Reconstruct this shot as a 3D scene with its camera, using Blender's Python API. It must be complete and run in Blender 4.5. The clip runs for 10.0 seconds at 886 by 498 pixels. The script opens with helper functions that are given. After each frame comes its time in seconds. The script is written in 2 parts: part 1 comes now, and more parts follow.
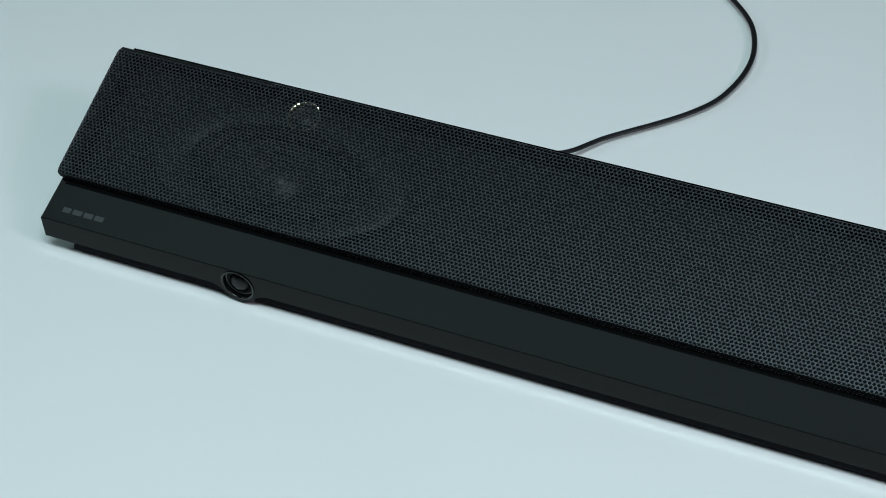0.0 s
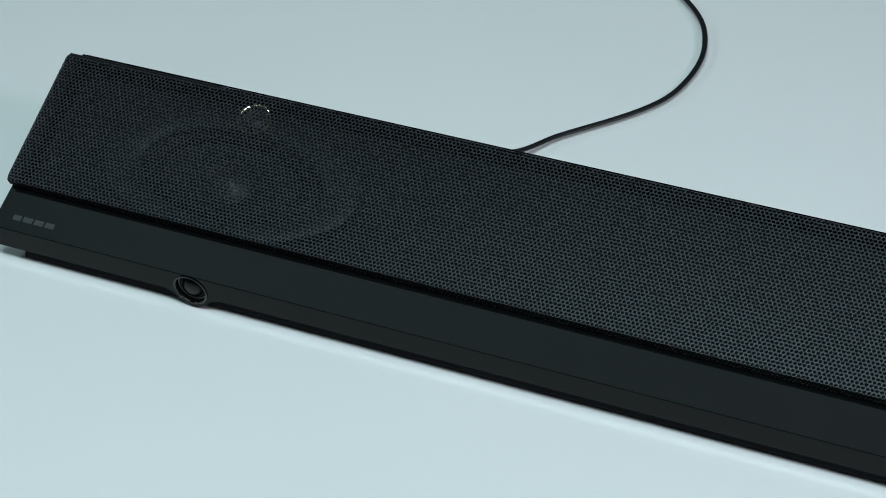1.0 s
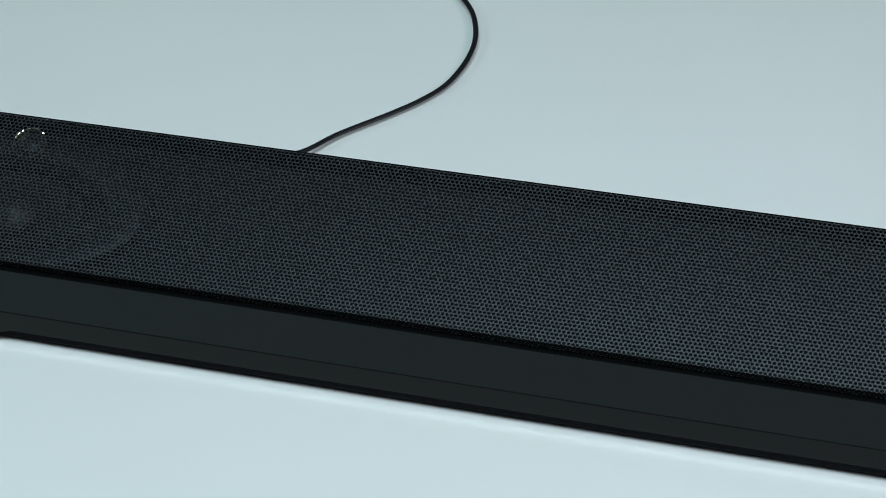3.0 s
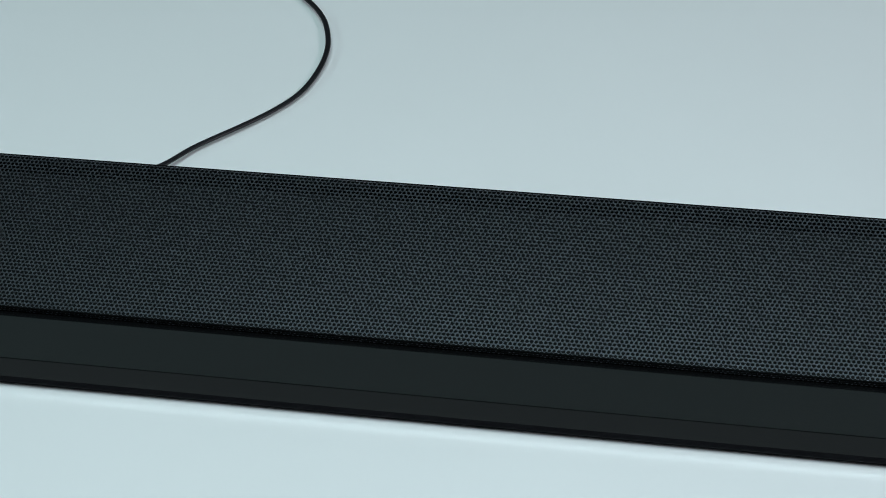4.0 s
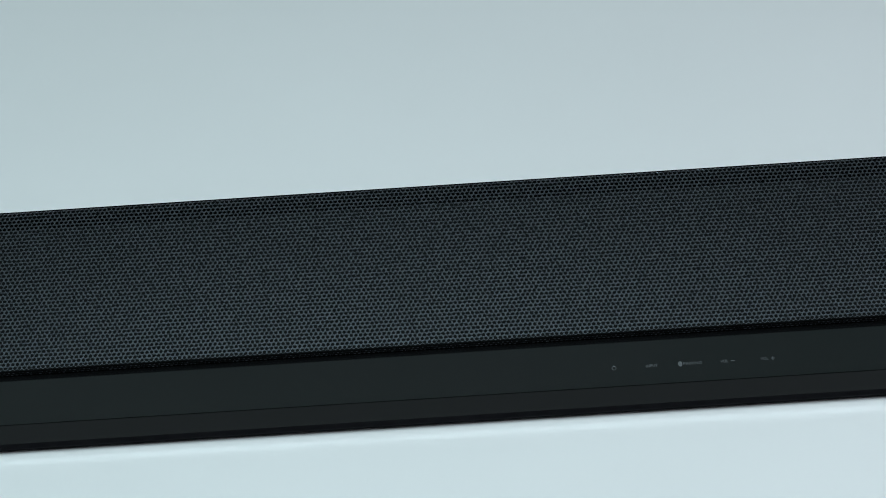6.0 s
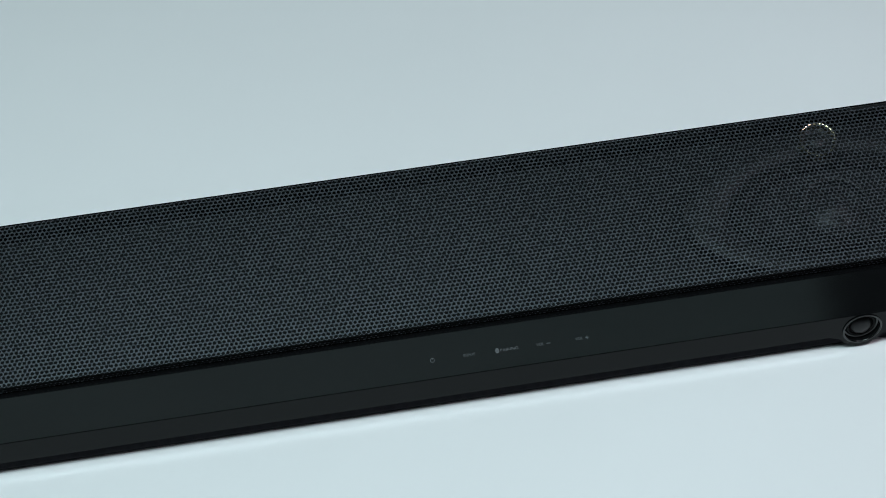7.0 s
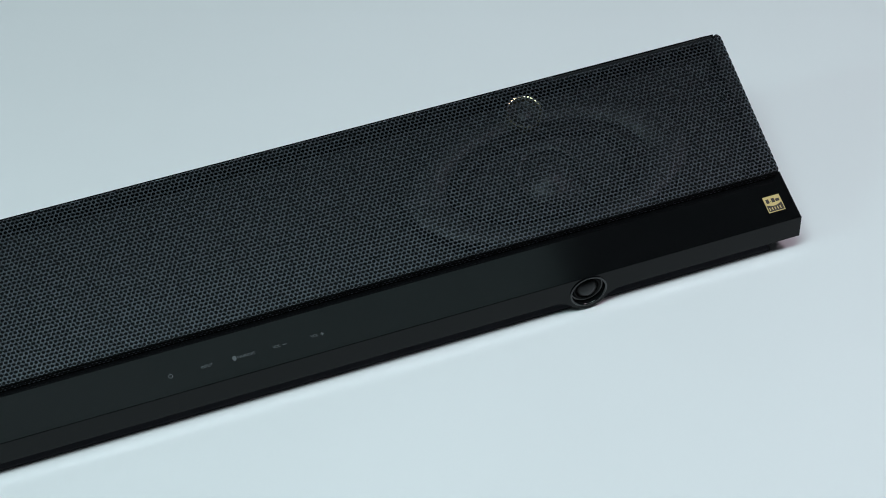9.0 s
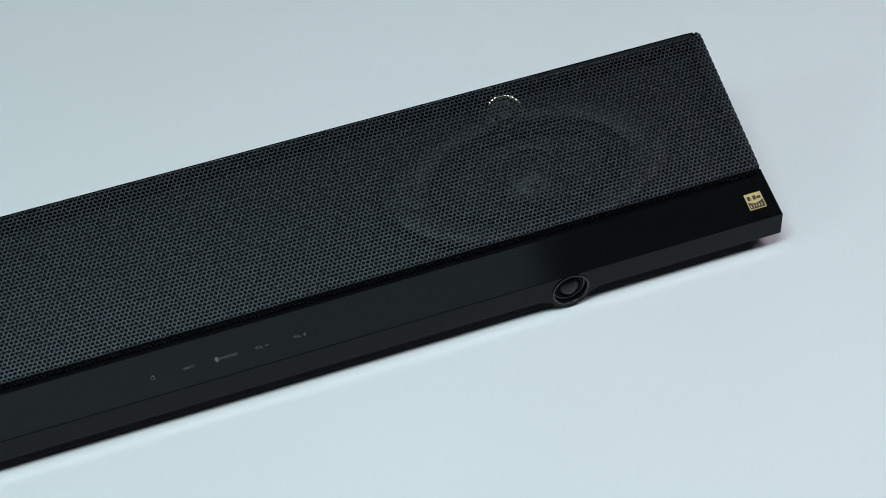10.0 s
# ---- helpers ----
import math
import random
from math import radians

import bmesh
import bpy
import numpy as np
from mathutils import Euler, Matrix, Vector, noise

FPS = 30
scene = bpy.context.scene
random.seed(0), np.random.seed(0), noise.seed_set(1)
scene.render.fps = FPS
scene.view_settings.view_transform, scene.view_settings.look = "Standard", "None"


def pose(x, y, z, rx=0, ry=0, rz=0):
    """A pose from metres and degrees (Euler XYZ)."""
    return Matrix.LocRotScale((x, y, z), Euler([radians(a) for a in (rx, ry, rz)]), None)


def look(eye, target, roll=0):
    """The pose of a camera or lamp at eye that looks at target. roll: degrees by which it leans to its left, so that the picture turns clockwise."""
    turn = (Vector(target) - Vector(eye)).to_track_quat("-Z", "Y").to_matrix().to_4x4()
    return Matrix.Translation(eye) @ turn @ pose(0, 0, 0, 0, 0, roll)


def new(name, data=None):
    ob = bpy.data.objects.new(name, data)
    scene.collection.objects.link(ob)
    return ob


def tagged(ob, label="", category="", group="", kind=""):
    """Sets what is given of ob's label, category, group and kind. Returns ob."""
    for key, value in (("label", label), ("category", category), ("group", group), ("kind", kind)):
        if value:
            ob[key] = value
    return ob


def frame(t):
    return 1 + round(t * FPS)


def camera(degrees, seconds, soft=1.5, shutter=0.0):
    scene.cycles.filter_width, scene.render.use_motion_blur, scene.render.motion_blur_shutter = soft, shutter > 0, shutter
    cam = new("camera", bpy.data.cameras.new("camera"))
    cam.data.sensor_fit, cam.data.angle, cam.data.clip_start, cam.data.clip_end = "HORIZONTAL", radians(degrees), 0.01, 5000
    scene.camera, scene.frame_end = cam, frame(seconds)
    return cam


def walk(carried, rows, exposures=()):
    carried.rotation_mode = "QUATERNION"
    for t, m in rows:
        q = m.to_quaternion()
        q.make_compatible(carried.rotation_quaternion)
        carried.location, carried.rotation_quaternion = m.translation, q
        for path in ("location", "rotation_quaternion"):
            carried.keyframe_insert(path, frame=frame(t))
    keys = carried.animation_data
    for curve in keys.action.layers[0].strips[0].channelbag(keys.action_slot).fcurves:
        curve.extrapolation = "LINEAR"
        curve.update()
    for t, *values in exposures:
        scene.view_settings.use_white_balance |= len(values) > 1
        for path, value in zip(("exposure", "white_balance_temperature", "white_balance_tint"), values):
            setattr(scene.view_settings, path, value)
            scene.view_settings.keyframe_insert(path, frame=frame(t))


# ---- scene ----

# ---------------- camera: a slow pan from one end of the bar to the other ----------------
cam = camera(25.03, 10.0, soft=1.0)
# seconds, x, y, z, yaw, tilt down, roll
PATH = [
    (0.0, 0.0902, -0.7383, 0.7619, -26.183, 39.459, -2.421),
    (0.5, 0.0930, -0.7381, 0.7590, -25.641, 39.334, -2.438),
    (1.0, 0.0950, -0.7370, 0.7557, -24.764, 39.250, -2.595),
    (1.5, 0.0986, -0.7376, 0.7544, -23.620, 39.202, -2.623),
    (2.0, 0.0972, -0.7360, 0.7519, -21.745, 39.237, -2.576),
    (2.5, 0.0972, -0.7366, 0.7515, -19.612, 39.282, -2.692),
    (2.7, 0.0975, -0.7375, 0.7520, -18.639, 39.336, -2.857),
    (3.8, 0.1005, -0.7402, 0.7442, -13.316, 39.131, -3.214),
    (4.5, 0.1025, -0.7447, 0.7384, -9.608, 38.932, -3.469),
    (5.2, 0.1030, -0.7505, 0.7381, -5.474, 38.954, -3.725),
    (6.3, 0.1053, -0.7483, 0.7454, 1.366, 39.742, -4.049),
    (6.5, 0.1063, -0.7482, 0.7468, 2.675, 39.870, -4.050),
    (7.0, 0.1076, -0.7471, 0.7495, 6.312, 40.260, -4.171),
    (7.5, 0.1093, -0.7498, 0.7512, 9.448, 40.444, -4.360),
    (8.0, 0.1123, -0.7508, 0.7511, 12.421, 40.643, -4.549),
    (8.5, 0.1141, -0.7528, 0.7510, 14.733, 40.751, -4.804),
    (9.0, 0.1160, -0.7520, 0.7516, 15.998, 40.908, -4.816),
    (9.5, 0.1153, -0.7513, 0.7514, 16.562, 40.952, -4.777),
    (10.0, 0.1137, -0.7507, 0.7504, 16.861, 40.939, -4.648),
]
walk(cam, [(t, pose(x, y, z, 90 - tilt, 0, -yaw) @ pose(0, 0, 0, 0, 0, roll)) for t, x, y, z, yaw, tilt, roll in PATH])

# ---------------- world and lights ----------------
world = bpy.data.worlds.new("studio_air")
scene.world = world
world.use_nodes = True
world.node_tree.nodes["Background"].inputs[0].default_value = (0.02, 0.022, 0.024, 1)
world.node_tree.nodes["Background"].inputs[1].default_value = 1.0


def softbox(name, eye, target, width, depth, watts, colour):
    lamp = bpy.data.lights.new(name, "AREA")
    lamp.shape, lamp.size, lamp.size_y, lamp.energy, lamp.color = "RECTANGLE", width, depth, watts, colour
    ob = new(name, lamp)
    ob.matrix_world = look(eye, target)
    return ob


softbox("softbox_west", (-0.05, -0.61, 1.70), (-0.05, 0.0, 0), 1.00, 0.36, 20.0, (0.72, 0.965, 1.0))
softbox("softbox_far_west", (-2.35, -0.45, 1.75), (0.0, 0.05, 0), 0.30, 0.30, 9.5, (0.66, 0.98, 1.0))
softbox("softbox_east", (1.42, -0.52, 1.52), (0.4, 0.05, 0), 0.55, 0.36, 10.7, (1.0, 0.85, 1.0))
scene.view_settings.exposure = 0.0
scene.cycles.blur_glossy = 0.0   # keeps the glint that the front strip throws on the table

# ---------------- materials ----------------


def material(name, colour, rough, metal=0.0, spec=0.5, grain=0.0, scale=400.0, bump=0.0, blotch=0.0, blotch_scale=9.0, coat=0.0):
    """Principled material with a fine grain and a broad variation in colour and gloss."""
    m = bpy.data.materials.new(name)
    m.use_nodes = True
    nt = m.node_tree
    b = nt.nodes["Principled BSDF"]
    b.inputs["Base Color"].default_value = (*colour, 1)
    b.inputs["Roughness"].default_value = rough
    b.inputs["Metallic"].default_value = metal
    b.inputs["Specular IOR Level"].default_value = spec
    b.inputs["Coat Weight"].default_value = coat
    b.inputs["Coat Roughness"].default_value = 0.05
    co = nt.nodes.new("ShaderNodeTexCoord")
    if grain or bump:
        fine = nt.nodes.new("ShaderNodeTexNoise")
        fine.inputs["Scale"].default_value = scale
        fine.inputs["Detail"].default_value = 4
        nt.links.new(co.outputs["Object"], fine.inputs["Vector"])
    broad = nt.nodes.new("ShaderNodeTexNoise")
    broad.inputs["Scale"].default_value = blotch_scale
    broad.inputs["Detail"].default_value = 5
    nt.links.new(co.outputs["Object"], broad.inputs["Vector"])
    if blotch or grain:
        src = broad if blotch else fine
        ramp = nt.nodes.new("ShaderNodeMapRange")
        ramp.inputs["From Min"].default_value, ramp.inputs["From Max"].default_value = 0.3, 0.7
        a = blotch or grain
        ramp.inputs["To Min"].default_value, ramp.inputs["To Max"].default_value = 1 - a, 1 + a
        nt.links.new(src.outputs["Fac"], ramp.inputs["Value"])
        mul = nt.nodes.new("ShaderNodeVectorMath")
        mul.operation = "SCALE"
        mul.inputs[0].default_value = colour
        nt.links.new(ramp.outputs["Result"], mul.inputs["Scale"])
        nt.links.new(mul.outputs["Vector"], b.inputs["Base Color"])
        rr = nt.nodes.new("ShaderNodeMapRange")
        rr.inputs["From Min"].default_value, rr.inputs["From Max"].default_value = 0.3, 0.7
        rr.inputs["To Min"].default_value, rr.inputs["To Max"].default_value = rough * 0.85, min(1, rough * 1.15)
        nt.links.new((fine if (grain or bump) else broad).outputs["Fac"], rr.inputs["Value"])
        nt.links.new(rr.outputs["Result"], b.inputs["Roughness"])
    if bump:
        bp = nt.nodes.new("ShaderNodeBump")
        bp.inputs["Strength"].default_value = bump
        bp.inputs["Distance"].default_value = 0.0004
        nt.links.new(fine.outputs["Fac"], bp.inputs["Height"])
        nt.links.new(bp.outputs["Normal"], b.inputs["Normal"])
    return m


WHITE = material("white_laminate", (0.80, 0.80, 0.80), 0.42, grain=0.01, scale=700, bump=0.03, blotch=0.012, blotch_scale=5)
GRILLE = material("black_oxide_steel", (0.168, 0.183, 0.208), 0.28, metal=1.0, grain=0.15, scale=900, bump=0.05)
GLOSS = material("gloss_black_acrylic", (0.003, 0.0032, 0.0035), 0.085, spec=0.5, grain=0.1, scale=60, blotch=0.1)
SATIN = material("satin_black_plastic", (0.0025, 0.0028, 0.003), 0.10, spec=0.13, grain=0.12, scale=1500, bump=0.015)
RAIL_AND_SHADE = material("black_lacquer_and_edge_shade", (0.006, 0.0065, 0.0075), 0.42, spec=0.3, grain=0.1, scale=900, bump=0.03)
TRIM = material("satin_black_moulding", (0.006, 0.0065, 0.007), 0.48, spec=0.21, grain=0.1, scale=700, bump=0.02)
# inner parts, and the shade on the grille's front fold
DARK = material("matt_black_and_fold_shade", (0.0032, 0.0034, 0.0038), 0.55, spec=0.12, grain=0.1, scale=800, bump=0.05)
BASE = material("dark_grey_plastic", (0.040, 0.0385, 0.045), 0.42, spec=0.25, grain=0.1, scale=800, bump=0.05)
CONE = material("grey_pulp_cone", (0.0065, 0.007, 0.0078), 0.6, spec=0.12, grain=0.2, scale=300, bump=0.1)
RUBBER = material("black_rubber", (0.003, 0.003, 0.0033), 0.55, spec=0.12, grain=0.1, scale=500, bump=0.05)
DOME = material("dark_fabric_dome", (0.006, 0.006, 0.0066), 0.40, spec=0.28, grain=0.15, scale=1800, bump=0.1)
BRASS = material("polished_brass", (0.74, 0.64, 0.44), 0.20, metal=1.0, grain=0.05, scale=200)
PRINT = material("grey_print", (0.052, 0.056, 0.061), 0.5, grain=0.1, scale=900)
PRINT_DIM = material("dim_grey_print", (0.029, 0.032, 0.035), 0.5, grain=0.1, scale=900)
GOLD = material("pale_gold_foil", (0.54, 0.41, 0.17), 0.42, metal=0.25, grain=0.06, scale=700)
BROWN = material("dark_brown_foil", (0.024, 0.015, 0.008), 0.5, grain=0.1, scale=700)
CABLE = material("black_pvc", (0.010, 0.010, 0.012), 0.36, grain=0.1, scale=300, bump=0.04)
WALL = material("grey_studio_paint", (0.16, 0.16, 0.165), 0.8, grain=0.05, scale=60, bump=0.1, blotch=0.05, blotch_scale=1.5)

# ---------------- small builders ----------------


def part(name, bm, mat, parent=None, label=""):
    """Links a bmesh as one mesh object, under a thing or a part."""
    me = bpy.data.meshes.new(name)
    bmesh.ops.recalc_face_normals(bm, faces=bm.faces)
    bm.to_mesh(me)
    bm.free()
    me.materials.append(mat)
    ob = new(name, me)
    if parent is not None:
        ob.parent = parent
    if label:
        tagged(ob, label)
    return ob


def smooth(ob, angle=35):
    ob.data.shade_smooth()
    ob.data.set_sharp_from_angle(angle=radians(angle))
    return ob


def box(x0, x1, y0, y1, z0, z1, bevel=0.0, seg=2):
    bm = bmesh.new()
    bmesh.ops.create_cube(bm, size=1)
    bmesh.ops.transform(bm, matrix=Matrix.Translation(((x0 + x1) / 2, (y0 + y1) / 2, (z0 + z1) / 2)) @ Matrix.Diagonal((x1 - x0, y1 - y0, z1 - z0, 1)), verts=bm.verts)
    if bevel:
        bmesh.ops.bevel(bm, geom=bm.edges[:], offset=bevel, segments=seg, affect="EDGES", profile=0.5)
    return bm


def prism(outline, x0, x1, bevel=0.0):
    """A (y, z) outline drawn out along x."""
    bm = bmesh.new()
    f = bm.faces.new([bm.verts.new((x0, y, z)) for y, z in outline])
    ex = bmesh.ops.extrude_face_region(bm, geom=[f])
    bmesh.ops.translate(bm, vec=(x1 - x0, 0, 0), verts=[v for v in ex["geom"] if isinstance(v, bmesh.types.BMVert)])
    if bevel:
        bmesh.ops.bevel(bm, geom=bm.edges[:], offset=bevel, segments=2, affect="EDGES", profile=0.5)
    return bm


def lathe(profile, n=40, sx=1.0, sy=1.0):
    """A (radius, height) profile turned round z; sx and sy stretch it to an oval."""
    bm = bmesh.new()
    rings = []
    for r, h in profile:
        if r < 1e-6:
            rings.append([bm.verts.new((0, 0, h))])
        else:
            rings.append([bm.verts.new((r * sx * math.cos(2 * math.pi * i / n), r * sy * math.sin(2 * math.pi * i / n), h)) for i in range(n)])
    for a, b in zip(rings, rings[1:]):
        for i in range(n):
            j = (i + 1) % n
            if len(a) == 1 and len(b) > 1:
                bm.faces.new((a[0], b[i], b[j]))
            elif len(b) == 1 and len(a) > 1:
                bm.faces.new((a[i], b[0], a[j]))
            elif len(a) > 1:
                bm.faces.new((a[i], b[i], b[j], a[j]))
    return bm


def plate_with_holes(outer, holes, y0, y1):
    """A flat plate in the x-z plane with round openings, from y0 back to y1."""
    bm = bmesh.new()
    edges = []
    for loop in [outer] + holes:
        vs = [bm.verts.new((x, y0, z)) for x, z in loop]
        edges += [bm.edges.new((vs[i], vs[(i + 1) % len(vs)])) for i in range(len(vs))]
    bmesh.ops.triangle_fill(bm, use_beauty=True, use_dissolve=False, edges=edges)
    ex = bmesh.ops.extrude_face_region(bm, geom=bm.faces[:])
    bmesh.ops.translate(bm, vec=(0, y1 - y0, 0), verts=[v for v in ex["geom"] if isinstance(v, bmesh.types.BMVert)])
    return bm


# ---------------- the room: table, walls, ceiling ----------------
bm = box(-1.5, 1.5, -1.15, 1.25, -0.75, 0.0, 0.002)
table = tagged(part("tabletop", bm, WHITE), "plain white matt laminate table", "table", kind="structure")
bm = box(-2.6, 2.6, -2.6, 2.6, -0.8, -0.75)
tagged(part("floor", bm, WALL), "plain grey studio floor", "floor", kind="structure")
for nm, b in (("wall_north", (-2.6, 2.6, 2.6, 2.7)), ("wall_south", (-2.6, 2.6, -2.7, -2.6)), ("wall_east", (2.6, 2.7, -2.7, 2.7)), ("wall_west", (-2.7, -2.6, -2.7, 2.7))):
    tagged(part(nm, box(*b, -0.8, 2.4), WALL), "plain grey painted studio wall", "wall", kind="structure")
tagged(part("ceiling", box(-2.7, 2.7, -2.7, 2.7, 2.4, 2.5), WALL), "plain grey painted ceiling", "ceiling", kind="structure")
# two flat glowing panels under the ceiling, one dim, one brighter and added


def glow(name, colour, strength):
    m = bpy.data.materials.new(name)
    m.use_nodes = True
    bsdf = m.node_tree.nodes["Principled BSDF"]
    bsdf.inputs["Base Color"].default_value = (0.8, 0.8, 0.8, 1)
    bsdf.inputs["Emission Color"].default_value = (*colour, 1)
    bsdf.inputs["Emission Strength"].default_value = strength
    return m


def overhead_glow(x0, x1, y0, y1, mat, label):
    ob = tagged(part("overhead_glow", box(x0 - 0.03, x1 + 0.03, y0 - 0.03, y1 + 0.03, 2.372, 2.40, 0.004), WALL), label, "lamp", group="ceiling lights")
    part("diffuser", box(x0, x1, y0, y1, 2.36, 2.3718), mat, ob, "glowing white diffuser")


overhead_glow(-2.06, 1.03, -0.12, 0.25, glow("dim_diffuser", (0.62, 1.0, 1.0), 0.205), "flat ceiling light with a dim white diffuser")
# unseen fill, added so that the front of the grille reflects more light
overhead_glow(-0.85, 1.55, -0.75, -0.26, glow("grille_fill_glow", (0.76, 0.98, 1.0), 2.3), "unseen brighter panel added to light the grille")

# ---------------- the soundbar ----------------
HALF = 0.540                       # half its length
LIP = 0.0256                       # height of the front edge
SLOPE = radians(21.87)
CS, SN = math.cos(SLOPE), math.sin(SLOPE)
TILT = Matrix(((1, 0, 0, 0), (0, CS, -SN, 0), (0, SN, CS, LIP), (0, 0, 0, 1)))  # x, up the slope, off the slope
G0, G1, GH = 0.0281, 0.1240, 0.0066   # grille: front and rear edge up the slope, and its height
BAND, PLAIN = 0.5355, 0.435        # the rear edge is plain between these two, at both ends
TWX, TWZ = (-0.4067, 0.4123), 0.0147

bar = tagged(new("soundbar"), "long black wedge-shaped soundbar with perforated metal grille lying on white table", "soundbar")


def slope_yz(a, h):
    return a * CS - h * SN, LIP + a * SN + h * CS


# body shell under the panel and the grille
back_y, back_z = slope_yz(0.1278, 0.0)
shell = [slope_yz(0.0012, -0.0016), slope_yz(G0 + 0.003, -0.0016), slope_yz(G0 + 0.003, -0.0120), slope_yz(G1 - 0.001, -0.0120), slope_yz(G1 - 0.001, 0.0), slope_yz(0.1278, 0.0), (back_y + 0.004, back_z - 0.006), (back_y + 0.006, 0.012), (0.0056, 0.0112), (0.0036, 0.0232)]
part("body", prism(shell, -0.5357, 0.5357), SATIN, bar)
part("plinth", prism([(0.0072, 0.0), (0.0074, 0.0012), (0.0150, 0.0113), (back_y, 0.0118), (back_y, 0.0)], -0.5255, 0.5255), BASE, bar, "recessed dark base under the body")

for x0, x1 in ((-HALF + 0.0003, -0.5358), (0.5358, HALF - 0.0003)):
    ends = [slope_yz(0.0014, -0.0017), slope_yz(0.1278, -0.0003), (back_y + 0.004, back_z - 0.006), (back_y + 0.006, 0.0118), (0.0056, 0.0114), (0.0036, 0.0228)]
    part("end_cap", prism(ends, x0, x1), SATIN, bar)
    sx = math.copysign(1, x0)
    bm = bmesh.new()
    rows = [[bm.verts.new((sx * (x + w) - (0.0046 if sx < 0 else 0), *slope_yz(a, h))) for x, a, h in ((0.5369, G0 + 0.0012, 0.0003), (0.5403, G1 - 0.0022, 0.0003), (0.5403, G1 - 0.0022, 0.0054), (0.5369, G0 + 0.0012, 0.0054))] for w in (0.0, -0.0060)]
    bm.faces.new(rows[0]), bm.faces.new(rows[1])
    for i in range(4):
        bm.faces.new((rows[0][i], rows[0][(i + 1) % 4], rows[1][(i + 1) % 4], rows[1][i]))
    part("cavity_wall", bm, DARK, bar)

# ribbed foot darkened for the front fold's shade; dark strip inside the rear edge
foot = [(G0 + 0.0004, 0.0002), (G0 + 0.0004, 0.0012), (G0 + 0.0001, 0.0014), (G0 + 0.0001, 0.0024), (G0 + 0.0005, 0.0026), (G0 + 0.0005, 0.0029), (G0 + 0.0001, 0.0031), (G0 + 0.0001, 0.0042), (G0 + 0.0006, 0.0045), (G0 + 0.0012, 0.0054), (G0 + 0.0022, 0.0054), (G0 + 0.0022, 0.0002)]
edge_shade_part = part("grille_edge_shade", prism([slope_yz(a, h) for a, h in foot], -0.5385, 0.5340), DARK, bar, "ribbed black foot standing for the shaded front fold of the grille")
# raised steel dashes put in as the small glints along the fold
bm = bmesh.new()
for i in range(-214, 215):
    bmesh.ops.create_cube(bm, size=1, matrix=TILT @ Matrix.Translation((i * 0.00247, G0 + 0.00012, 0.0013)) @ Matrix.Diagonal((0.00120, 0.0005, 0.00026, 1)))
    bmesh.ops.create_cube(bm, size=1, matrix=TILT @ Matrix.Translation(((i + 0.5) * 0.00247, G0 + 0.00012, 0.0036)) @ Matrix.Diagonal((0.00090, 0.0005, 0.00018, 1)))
tagged(part("glint_dashes", bm, GRILLE, edge_shade_part), kind="stuff")
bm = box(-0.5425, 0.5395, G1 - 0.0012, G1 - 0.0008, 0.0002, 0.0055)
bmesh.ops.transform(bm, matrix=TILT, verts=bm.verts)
part("grille_edge_shade", bm, DARK, bar)

# gloss panel that carries the marks and runs under the grille
bm = box(-HALF, HALF, 0.0001, G0 + 0.0028, -0.0015, 0.0, 0.0003, 1)
bmesh.ops.transform(bm, matrix=TILT, verts=bm.verts)
part("touch_panel", bm, GLOSS, bar, "glossy black touch panel along the front")

# front fascia, swelling down round the two small tweeters
def fascia_outline():
    r, low, top = 0.0131, 0.0107, LIP - 0.0002
    pts = [(-HALF, top), (-HALF, low)]
    for cx in TWX:
        xs = math.sqrt(r * r - (TWZ - low + 0.001) ** 2) + 0.0045
        pts.append((cx - xs - 0.002, low))
        pts.append((cx - xs, low - 0.0003))
        pts.append((cx - xs + 0.0018, low - 0.0012))
        a0 = math.asin((TWZ - low + 0.0028) / r)
        for i in range(21):
            a = math.pi + a0 + (math.pi - 2 * a0) * i / 20
            pts.append((cx + r * math.cos(a), TWZ + r * math.sin(a)))
        pts.append((cx + xs - 0.0018, low - 0.0012))
        pts.append((cx + xs, low - 0.0003))
        pts.append((cx + xs + 0.002, low))
    return pts + [(HALF, low), (HALF, top)]


LEAN = Matrix.Translation((0, 0, LIP)) @ Matrix.Rotation(radians(5), 4, "X") @ Matrix.Translation((0, 0, -LIP))  # the strip leans back towards its foot
rings = [[(cx + 0.0098 * math.cos(2 * math.pi * i / 40), TWZ + 0.0098 * math.sin(2 * math.pi * i / 40)) for i in range(40)] for cx in TWX]
strip = plate_with_holes(fascia_outline(), rings, 0.0, 0.0030)
bmesh.ops.transform(strip, matrix=LEAN, verts=strip.verts)
fascia = part("fascia", strip, SATIN, bar, "satin black front strip with a thin seam above")

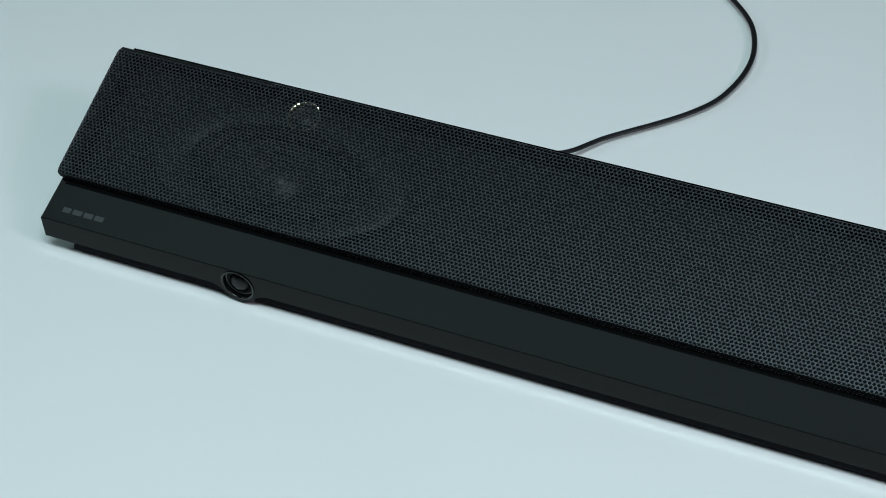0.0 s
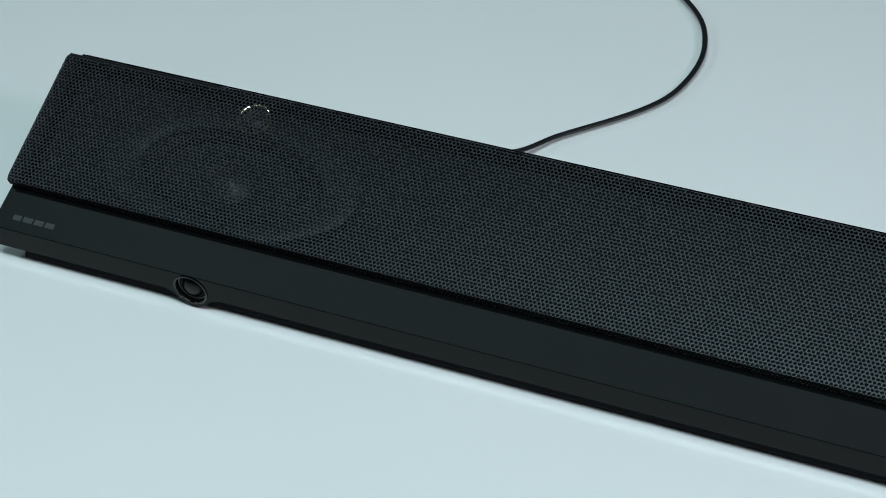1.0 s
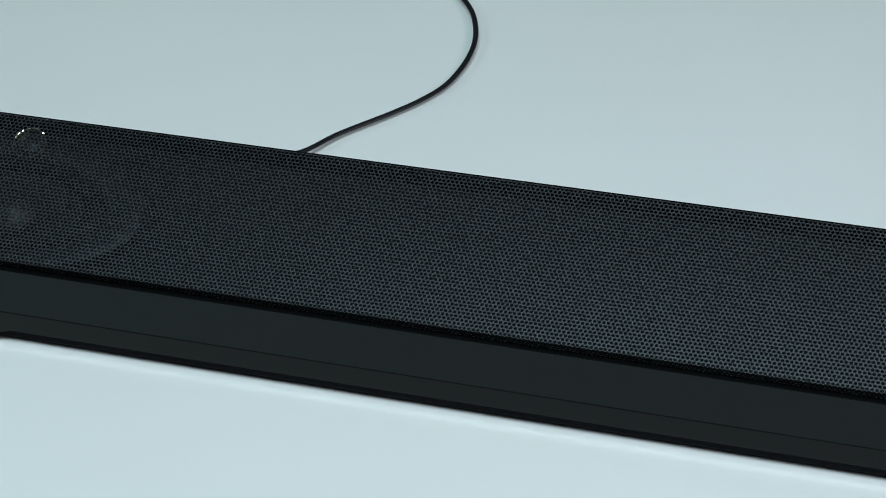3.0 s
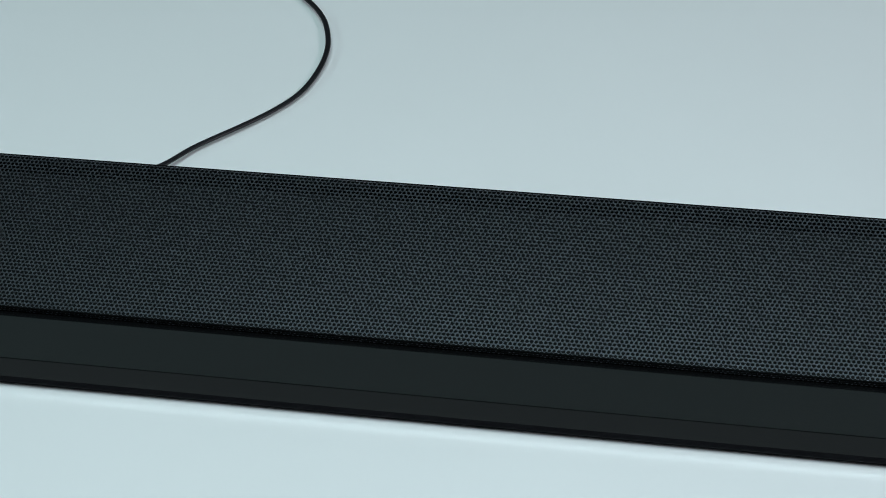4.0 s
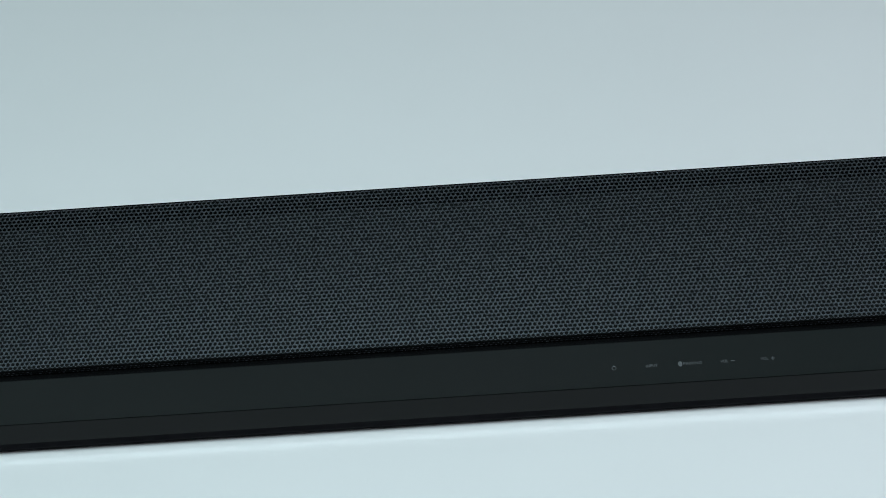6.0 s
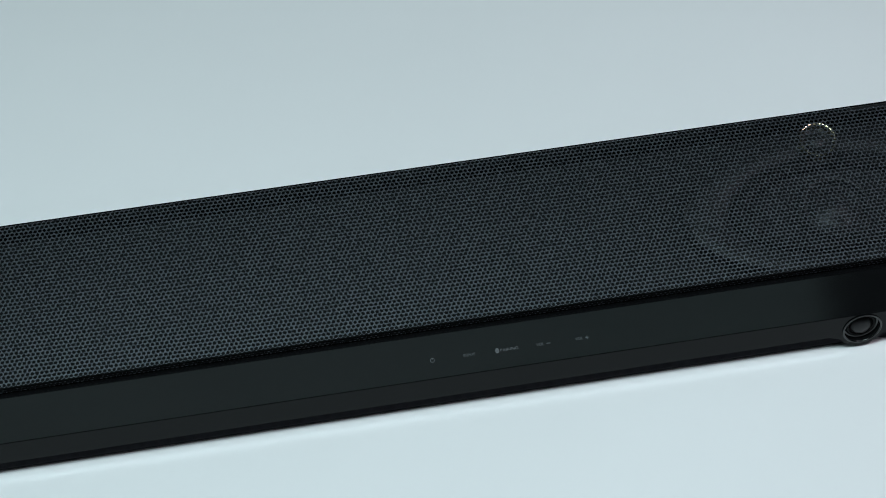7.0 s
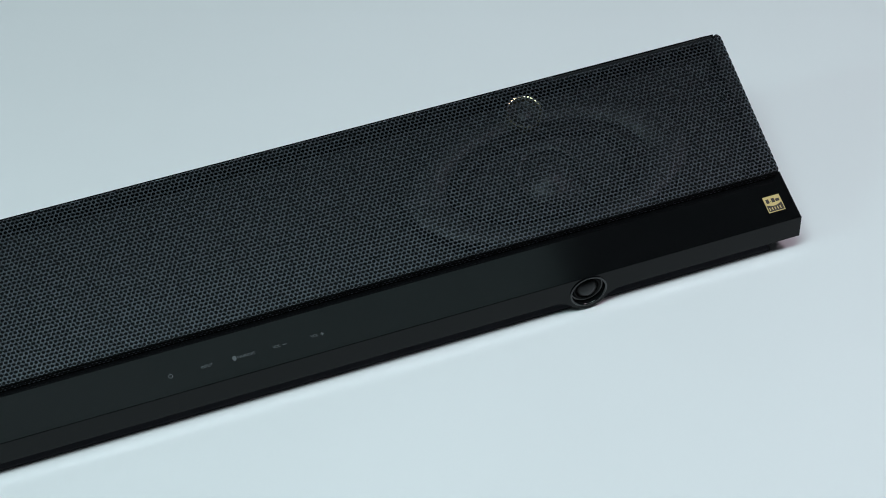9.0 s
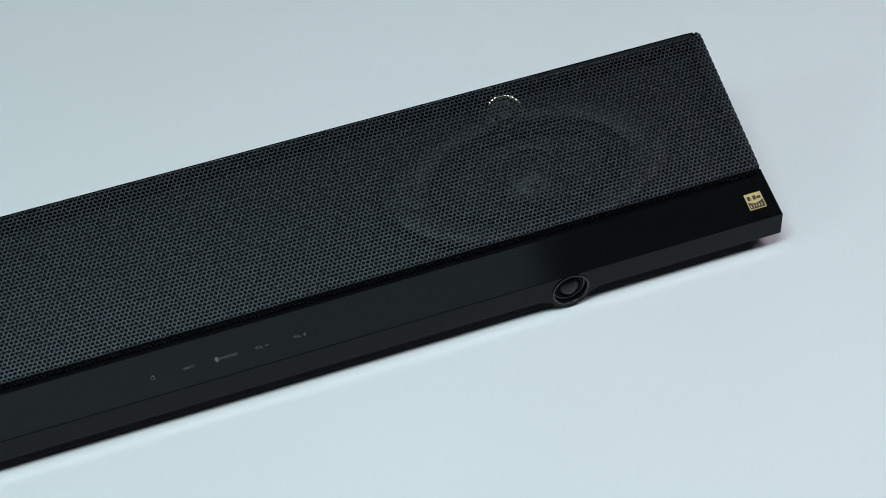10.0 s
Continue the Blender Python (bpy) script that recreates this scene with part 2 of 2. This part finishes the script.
# front tweeters
for cx in TWX:
    turn = LEAN @ Matrix.Translation((cx, 0, TWZ)) @ Matrix.Rotation(math.radians(90), 4, "X")
    tw = lathe([(0.0108, -0.0002), (0.0108, 0.0005), (0.0104, 0.0008), (0.0099, 0.0007), (0.0096, 0.0002), (0.0094, -0.0026), (0.0086, -0.0030)])
    bmesh.ops.transform(tw, matrix=turn, verts=tw.verts)
    tweeter = smooth(part("tweeter", tw, GLOSS, bar, "small round recessed tweeter in the front strip"), 50)
    bm = lathe([(0.0088, -0.0030), (0.0080, -0.0020), (0.0074, -0.0018), (0.0068, -0.0022), (0.0064, -0.0034)])
    bmesh.ops.transform(bm, matrix=turn, verts=bm.verts)
    smooth(part("surround", bm, RUBBER, tweeter), 60)
    bm = lathe([(0.0066, -0.0034), (0.0060, -0.0022), (0.0050, -0.0010), (0.0036, -0.0002), (0.0018, 0.0002), (0.0, 0.0003)])
    bmesh.ops.transform(bm, matrix=turn, verts=bm.verts)
    smooth(part("dome", bm, DOME, tweeter), 60)

# perforated grille: flat top, rolled perforated ends, round holes in staggered rows
def build_grille():
    pitch, hole, thick, bend, end_bend = 0.00247, 0.00100, 0.0006, 0.0016, 0.0024
    LEFT = 0.0046                  # the sheet overhangs the west end a little more
    squash = 1.03                  # the rows lie a little wider apart than in an even mesh
    rowstep = pitch * math.sqrt(3) / 2 * squash
    quarter, end_quarter = bend * math.pi / 2, end_bend * math.pi / 2
    flat0, flat1 = G0, G1 - bend
    rear_drop = GH - bend - 0.0010
    end_drop = GH - end_bend - 0.0006

    def fold(d, radius):
        """Distance past the start of a bend -> outward run and drop."""
        d = np.maximum(d, 0)
        a = np.minimum(d, radius * math.pi / 2) / radius
        return radius * np.sin(a), radius * (1 - np.cos(a)) + np.maximum(d - radius * math.pi / 2, 0)

    rows = int((G1 - 0.0031 - G0 - 0.0015) / rowstep) + 1
    more = int((flat1 + quarter + rear_drop - G0 - 0.0015) / rowstep) + 1
    half_flat = 0.5390 - end_bend
    ncol = int((half_flat + end_quarter + end_drop) / pitch) + 1
    us, vs = [], []
    for r in range(0, more):
        v = G0 + 0.0015 + r * rowstep
        off = 0.5 * pitch if r % 2 else 0.0
        u = np.arange(-ncol, ncol + 1) * pitch + off
        u = u[np.abs(u) < half_flat + end_quarter + end_drop - pitch * 0.4]
        if r >= rows:              # towards the ends the rolled rear edge is plain, but for the corner itself
            u = u[(np.abs(u) < PLAIN) | (np.abs(u) > BAND + 0.0004)]
        us.append(u)
        vs.append(np.full(len(u), v))
    cu, cv = np.concatenate(us), np.concatenate(vs)
    n = len(cu)
    hexa = [(pitch / math.sqrt(3) * math.cos(math.radians(60 * i + 30)), squash * pitch / math.sqrt(3) * math.sin(math.radians(60 * i + 30))) for i in range(6)]
    ring = [(math.cos(math.radians(30 * i + 30)), math.sin(math.radians(30 * i + 30))) for i in range(12)]
    local = [(x, y, 0.0) for x, y in hexa] + [(x * (hole + 0.00016), y * (hole + 0.00016), 0.0) for x, y in ring] + [(x * hole, y * hole, -0.0002) for x, y in ring] + [(x * hole, y * hole, -thick) for x, y in ring]
    local = np.array(local)
    m = len(local)
    U = (cu[:, None] + local[None, :, 0]).ravel()
    V = (cv[:, None] + local[None, :, 1]).ravel()
    W = np.tile(local[:, 2], n)
    # fold along the length and at the ends; W is the depth below the outer skin
    run_f, drop_f = fold(flat0 - V, bend)
    run_r, drop_r = fold(V - flat1, bend)
    run_e, drop_e = fold(np.abs(U) - half_flat, end_bend)
    af = np.minimum(np.maximum(flat0 - V, 0), quarter) / bend
    ar = np.minimum(np.maximum(V - flat1, 0), quarter) / bend
    ae = np.minimum(np.maximum(np.abs(U) - half_flat, 0), end_quarter) / end_bend
    sv = np.where(V < flat0, -np.sin(af), np.where(V > flat1, np.sin(ar), 0))
    cvz = np.where(V < flat0, np.cos(af), np.where(V > flat1, np.cos(ar), 1)) * np.cos(ae)
    se = np.sign(U) * np.sin(ae)
    # the grille widens a little towards the rear
    A = np.clip(V, flat0, flat1) - run_f + run_r
    wide = 0.0008 + 0.0018 * ((A - G0) / (G1 - G0) * 2 - 1)
    X = np.clip(U, -half_flat, half_flat) + np.sign(U) * (run_e + wide * np.clip((np.abs(U) - 0.4) / 0.13, 0, 1)) + se * W
    A = A + sv * W
    H = GH - drop_f - drop_r - drop_e + cvz * W
    H = np.maximum(H, 0.0003)
    X = X - np.where(U < 0, LEFT * np.clip((np.abs(U) - 0.4) / 0.13, 0, 1), 0)
    # rounded corners in plan
    R = np.where(U < 0, 0.0048, 0.0030)
    mid, half_a = (G0 + G1) / 2, (G1 - G0) / 2
    xe = half_flat + end_bend + wide + np.where(U < 0, LEFT, 0)
    px, pa = np.abs(X) - (xe - R), np.abs(A - mid) - (half_a - R)
    corner = (px > 0) & (pa > 0)
    k = np.where(corner, np.maximum(px, pa) / np.maximum(np.hypot(px, pa), 1e-9), 1.0)
    X = np.where(corner, np.sign(X) * (xe - R + px * k), X)
    A = np.where(corner, mid + np.sign(A - mid) * (half_a - R + pa * k), A)
    Y = A * CS - H * SN
    Z = LIP + A * SN + H * CS
    co = np.stack([X, Y, Z], 1).astype(np.float32)
    loops, sizes = [], []
    for i in range(6):
        loops += [i, (i + 1) % 6, 6 + (2 * i + 2) % 12, 6 + (2 * i + 1) % 12, 6 + 2 * i]
        sizes.append(5)
    for base in (6, 18):
        for i in range(12):
            j = (i + 1) % 12
            loops += [base + i, base + j, base + 12 + j, base + 12 + i]
            sizes.append(4)
    loops, sizes = np.array(loops), np.array(sizes)
    L = (loops[None, :] + (np.arange(n) * m)[:, None]).ravel().astype(np.int32)
    Sz = np.tile(sizes, n)
    me = bpy.data.meshes.new("grille")
    me.vertices.add(len(co))
    me.vertices.foreach_set("co", co.ravel())
    me.loops.add(len(L))
    me.loops.foreach_set("vertex_index", L)
    me.polygons.add(len(Sz))
    me.polygons.foreach_set("loop_start", np.concatenate([[0], np.cumsum(Sz)[:-1]]).astype(np.int32))
    me.update(calc_edges=True)
    me.validate()
    me.shade_flat()
    me.materials.append(GRILLE)
    me.materials.append(RAIL_AND_SHADE)      # darker copy for the rolled ends and rear: shade put into the colour
    per_cell = len(sizes)
    me.polygons.foreach_set("material_index", np.repeat(((np.abs(cu) > half_flat + end_quarter * 0.30) | (cv > flat1)).astype(np.int32), per_cell))
    ob = new("grille", me)
    ob.parent = bar
    return tagged(ob, "black steel grille with staggered round holes")


build_grille()


# plain rolled edges of the sheet: a narrow one in front, a broader rounded one behind
def rolled(points, x0, x1):
    return prism([slope_yz(a, h) for a, h in points], x0, x1)


lip_points = [(G0 + 0.0004, GH - 0.00004), (G0 + 0.0002, GH - 0.0002), (G0, GH - 0.0006), (G0, GH - 0.0013), (G0 + 0.0006, GH - 0.0013), (G0 + 0.0006, GH - 0.0006)]
# black instead of steel: the fold's shade is put into its colour
smooth(part("front_edge", rolled(lip_points, -0.5400, 0.5366), DARK, bar, "plain dark front edge of the grille"), 60)
band_points = [(G1 - 0.0036, GH - 0.0003)] + [(G1 - 0.0022 + 0.0021 * math.sin(math.radians(i * 15)), GH - 0.0025 + 0.0021 * math.cos(math.radians(i * 15))) for i in range(7)] + [(G1 - 0.0001, 0.0008), (G1 - 0.0007, 0.0008), (G1 - 0.0007, GH - 0.0025), (G1 - 0.0036, GH - 0.0009)]
for x0, x1 in ((-BAND - 0.0077, -PLAIN), (PLAIN, BAND)):
    smooth(part("rear_edge", rolled(band_points, x0, x1), RAIL_AND_SHADE, bar, "plain rounded dark rear edge of the grille"), 60)

# drivers seen through the holes
bm = box(-0.538, 0.538, G0 + 0.0032, G1 - 0.0022, -0.0119, -0.0095)
bmesh.ops.transform(bm, matrix=TILT, verts=bm.verts)
part("baffle", bm, DARK, bar, "matt black baffle behind the grille")
for cx in (-0.4115, 0.4150):
    at = TILT @ Matrix.Translation((cx, 0.0700, -0.0045))
    bm = lathe([(1.40, -0.005), (1.38, 0.0030), (1.32, 0.0040), (1.24, 0.0042), (1.14, 0.0038), (1.04, 0.0028), (1.00, 0.0016), (0.99, -0.0020)], 72, 0.060, 0.0300)
    bmesh.ops.transform(bm, matrix=at, verts=bm.verts)
    woofer = smooth(part("woofer", bm, TRIM, bar, "oval woofer dimly seen behind the grille"), 40)
    bm = lathe([(0.99, -0.0010), (0.94, 0.0018), (0.87, 0.0030), (0.80, 0.0018), (0.76, -0.0012)], 72, 0.060, 0.0300)
    bmesh.ops.transform(bm, matrix=at, verts=bm.verts)
    smooth(part("surround", bm, RUBBER, woofer), 60)
    bm = lathe([(0.76, -0.0010), (0.30, -0.0030)], 72, 0.060, 0.0300)
    bmesh.ops.transform(bm, matrix=at, verts=bm.verts)
    smooth(part("cone", bm, CONE, woofer), 60)
    bm = lathe([(0.0196, -0.0030), (0.0192, 0.0024), (0.0184, 0.0032), (0.0174, 0.0030), (0.0164, 0.0006), (0.0152, -0.0002), (0.0140, 0.0004), (0.0124, 0.0020), (0.0112, 0.0022), (0.0100, 0.0012), (0.0090, 0.0014), (0.0070, 0.0030), (0.0040, 0.0040), (0.0, 0.0044)], 56)
    bmesh.ops.transform(bm, matrix=at @ Matrix.Translation((0, -0.003, 0)), verts=bm.verts)
    smooth(part("dust_cap", bm, DOME, woofer), 40)
    at = TILT @ Matrix.Translation((-0.4100 if cx < 0 else 0.4142, 0.1078, -0.0030))
    bm = lathe([(0.0106, -0.0065), (0.0106, 0.0062), (0.0101, 0.0068), (0.0095, 0.0066), (0.0091, 0.0058), (0.0088, 0.0030)], 48)
    bmesh.ops.transform(bm, matrix=at, verts=bm.verts)
    ring = smooth(part("tweeter_ring", bm, BRASS, bar, "thin polished brass ring round a hidden tweeter"), 30)
    bm = lathe([(0.0089, 0.0030), (0.0070, 0.0026), (0.0060, 0.0040), (0.0035, 0.0056), (0.0, 0.0062)], 32)
    bmesh.ops.transform(bm, matrix=at, verts=bm.verts)
    smooth(part("dome", bm, DOME, ring), 60)

# ---------------- marks on the panel ----------------


def on_panel(bm):
    bmesh.ops.transform(bm, matrix=TILT, verts=bm.verts)
    return bm


def writing(name, text, x, a, height, width, mat):
    """Printed word on the panel, fitted to its true width."""
    cu = bpy.data.curves.new(name, "FONT")
    cu.body, cu.size, cu.extrude, cu.resolution_u = text, 1.0, 0.0, 3
    tmp = bpy.data.objects.new(name, cu)
    me = bpy.data.meshes.new_from_object(tmp)
    bpy.data.objects.remove(tmp)
    co = np.array([v.co[:] for v in me.vertices])
    lo, hi = co.min(0), co.max(0)
    m = TILT @ Matrix.Translation((x, a - height / 2, 0.00008)) @ Matrix.Diagonal((width / (hi[0] - lo[0]), height / (hi[1] - lo[1]), 1, 1)) @ Matrix.Translation((-lo[0], -lo[1], 0))
    me.transform(m)
    me.materials.append(mat)
    ob = new(name, me)
    ob.parent = bar
    return ob


def mark(name, x0, x1, a0, a1, mat, lift=0.00008, parent=None, label=""):
    return part(name, on_panel(box(x0, x1, a0, a1, 0.0, lift)), mat, parent or bar, label)


# maker's mark as four plain blocks
emblem = mark("emblem", -0.5288, -0.5232, 0.0072, 0.0106, PRINT_DIM, label="small grey maker's mark")
for x0, x1 in ((-0.5218, -0.5154), (-0.5141, -0.5078), (-0.5066, -0.5004)):
    mark("block", x0, x1, 0.0072, 0.0106, PRINT_DIM, parent=emblem)

ROW = 0.0107
bm = lathe([(0.0012, 0.0), (0.0012, 0.00008), (0.0009, 0.00008), (0.0009, 0.0)], 24)
bmesh.ops.transform(bm, matrix=TILT @ Matrix.Translation((0.1815, ROW, 0)), verts=bm.verts)
power = part("power_icon", bm, PRINT, bar, "faint grey ring-shaped power mark")
mark("stroke", 0.1813, 0.1817, ROW + 0.0005, ROW + 0.0016, PRINT, 0.0001, power)
writing("input_lettering", "INPUT", 0.1981, ROW, 0.0017, 0.0062, PRINT)
bm = lathe([(0.0, 0.00008), (0.0013, 0.00008), (0.0013, 0.0)], 24)
bmesh.ops.transform(bm, matrix=TILT @ Matrix.Translation((0.2160, ROW, 0)) @ Matrix.Diagonal((0.85, 1.15, 1, 1)), verts=bm.verts)
part("pairing_icon", bm, PRINT, bar, "filled grey oval pairing mark")
writing("pairing_lettering", "PAIRING", 0.2177, ROW, 0.0017, 0.0095, PRINT)
writing("volume_lettering", "VOL", 0.2369, ROW, 0.0017, 0.0042, PRINT)
mark("minus_sign", 0.2423, 0.2445, ROW - 0.0002, ROW + 0.0002, PRINT)
writing("volume_lettering", "VOL", 0.2578, ROW, 0.0017, 0.0042, PRINT)
plus = mark("plus_sign", 0.2632, 0.2652, ROW - 0.0002, ROW + 0.0002, PRINT)
mark("stroke", 0.2640, 0.2644, ROW - 0.0010, ROW + 0.0010, PRINT, 0.0001, plus)

# gold foil badge: pale upper field, dark lower field, thin border, bars for its small print
badge = mark("badge", 0.5233, 0.5334, 0.0072, 0.0174, GOLD, 0.00010, label="square gold and brown foil badge")
bm = bmesh.new()
pts = [(0.5238, 0.0077), (0.5329, 0.0077)] + [(0.5329 - 0.0091 * i / 12, 0.0121 - 0.0013 * math.sin(math.pi * i / 12) + 0.0004 * (1 - i / 12)) for i in range(13)]
bm.faces.new([bm.verts.new((x, a, 0.00016)) for x, a in pts])
ex = bmesh.ops.extrude_face_region(bm, geom=bm.faces[:])
bmesh.ops.translate(bm, vec=(0, 0, -0.0001), verts=[v for v in ex["geom"] if isinstance(v, bmesh.types.BMVert)])
part("lower_field", on_panel(bm), BROWN, badge, "dark brown lower field of the badge")
for x0, x1, a0, a1, mt in ((0.5244, 0.5262, 0.0131, 0.0157, BROWN), (0.5266, 0.5272, 0.0139, 0.0142, BROWN), (0.5277, 0.5296, 0.0131, 0.0157, BROWN), (0.5300, 0.5323, 0.0133, 0.0150, BROWN), *((0.5245 + 0.0016 * i, 0.5245 + 0.0016 * i + 0.0005, 0.0085, 0.0103, GOLD) for i in range(5))):
    mark("bar", x0, x1, a0, a1, mt, 0.00022, badge)

# ---------------- power cable on the table ----------------


def catmull(points, n=10):
    out = []
    p = [Vector(q) for q in points]
    p = [p[0] * 2 - p[1]] + p + [p[-1] * 2 - p[-2]]
    for i in range(1, len(p) - 2):
        for k in range(n):
            t = k / n
            out.append(0.5 * ((2 * p[i]) + (p[i + 1] - p[i - 1]) * t + (2 * p[i - 1] - 5 * p[i] + 4 * p[i + 1] - p[i + 2]) * t * t + (3 * p[i] - p[i - 1] - 3 * p[i + 1] + p[i + 2]) * t ** 3))
    out.append(p[-2])
    return out


# the flex leaves the bar's back, hangs free of the table in its bend and comes down farther off
LINE = [(-0.330, 0.124, 0.022), (-0.322, 0.150, 0.019), (-0.304, 0.182, 0.013)]
EYE = Vector((0.098, -0.738, 0.755))
for x, y, h in ((-0.2852, 0.208, 0.0070), (-0.2672, 0.2320, 0.0044), (-0.2412, 0.2600, 0.0036), (-0.2257, 0.2790, 0.0036), (-0.2147, 0.2985, 0.0040), (-0.2092, 0.3220, 0.0046), (-0.2082, 0.3450, 0.0052), (-0.2117, 0.3660, 0.0055), (-0.2207, 0.3890, 0.0055), (-0.2367, 0.4100, 0.0050), (-0.2610, 0.4310, 0.0045), (-0.300, 0.452, 0.0035), (-0.380, 0.470, 0.0018)):
    k = (h - 0.002) / (EYE.z - 0.002)
    LINE.append((x + (EYE.x - x) * k, y + (EYE.y - y) * k, h))
LINE += [(-0.520, 0.500, 0.0018), (-0.760, 0.560, 0.0018), (-1.1, 0.70, 0.0018), (-1.44, 0.90, 0.0018)]


def build_cable():
    path = catmull(LINE)
    prof = []
    for side in (1, -1):           # figure-of-eight section of a flat twin flex
        for i in range(9):
            a = math.radians(-140 + 280 * i / 8)
            prof.append((side * (0.00078 + 0.00108 * math.cos(a)), side * 0.00108 * math.sin(a)))
    bm = bmesh.new()
    last = None
    for i, q in enumerate(path):
        d = (path[min(i + 1, len(path) - 1)] - path[max(i - 1, 0)]).normalized()
        side = d.cross(Vector((0, 0, 1))).normalized()
        up = side.cross(d)
        ring = [bm.verts.new(q + side * x + up * z) for x, z in prof]
        if last:
            for k in range(len(ring)):
                j = (k + 1) % len(ring)
                bm.faces.new((last[k], last[j], ring[j], ring[k]))
        else:
            bm.faces.new(ring)
        last = ring
    bm.faces.new(last)
    return smooth(part("power_cable", bm, CABLE), 60)


tagged(build_cable(), "thin black twin-core cable curving over white table", "cable")
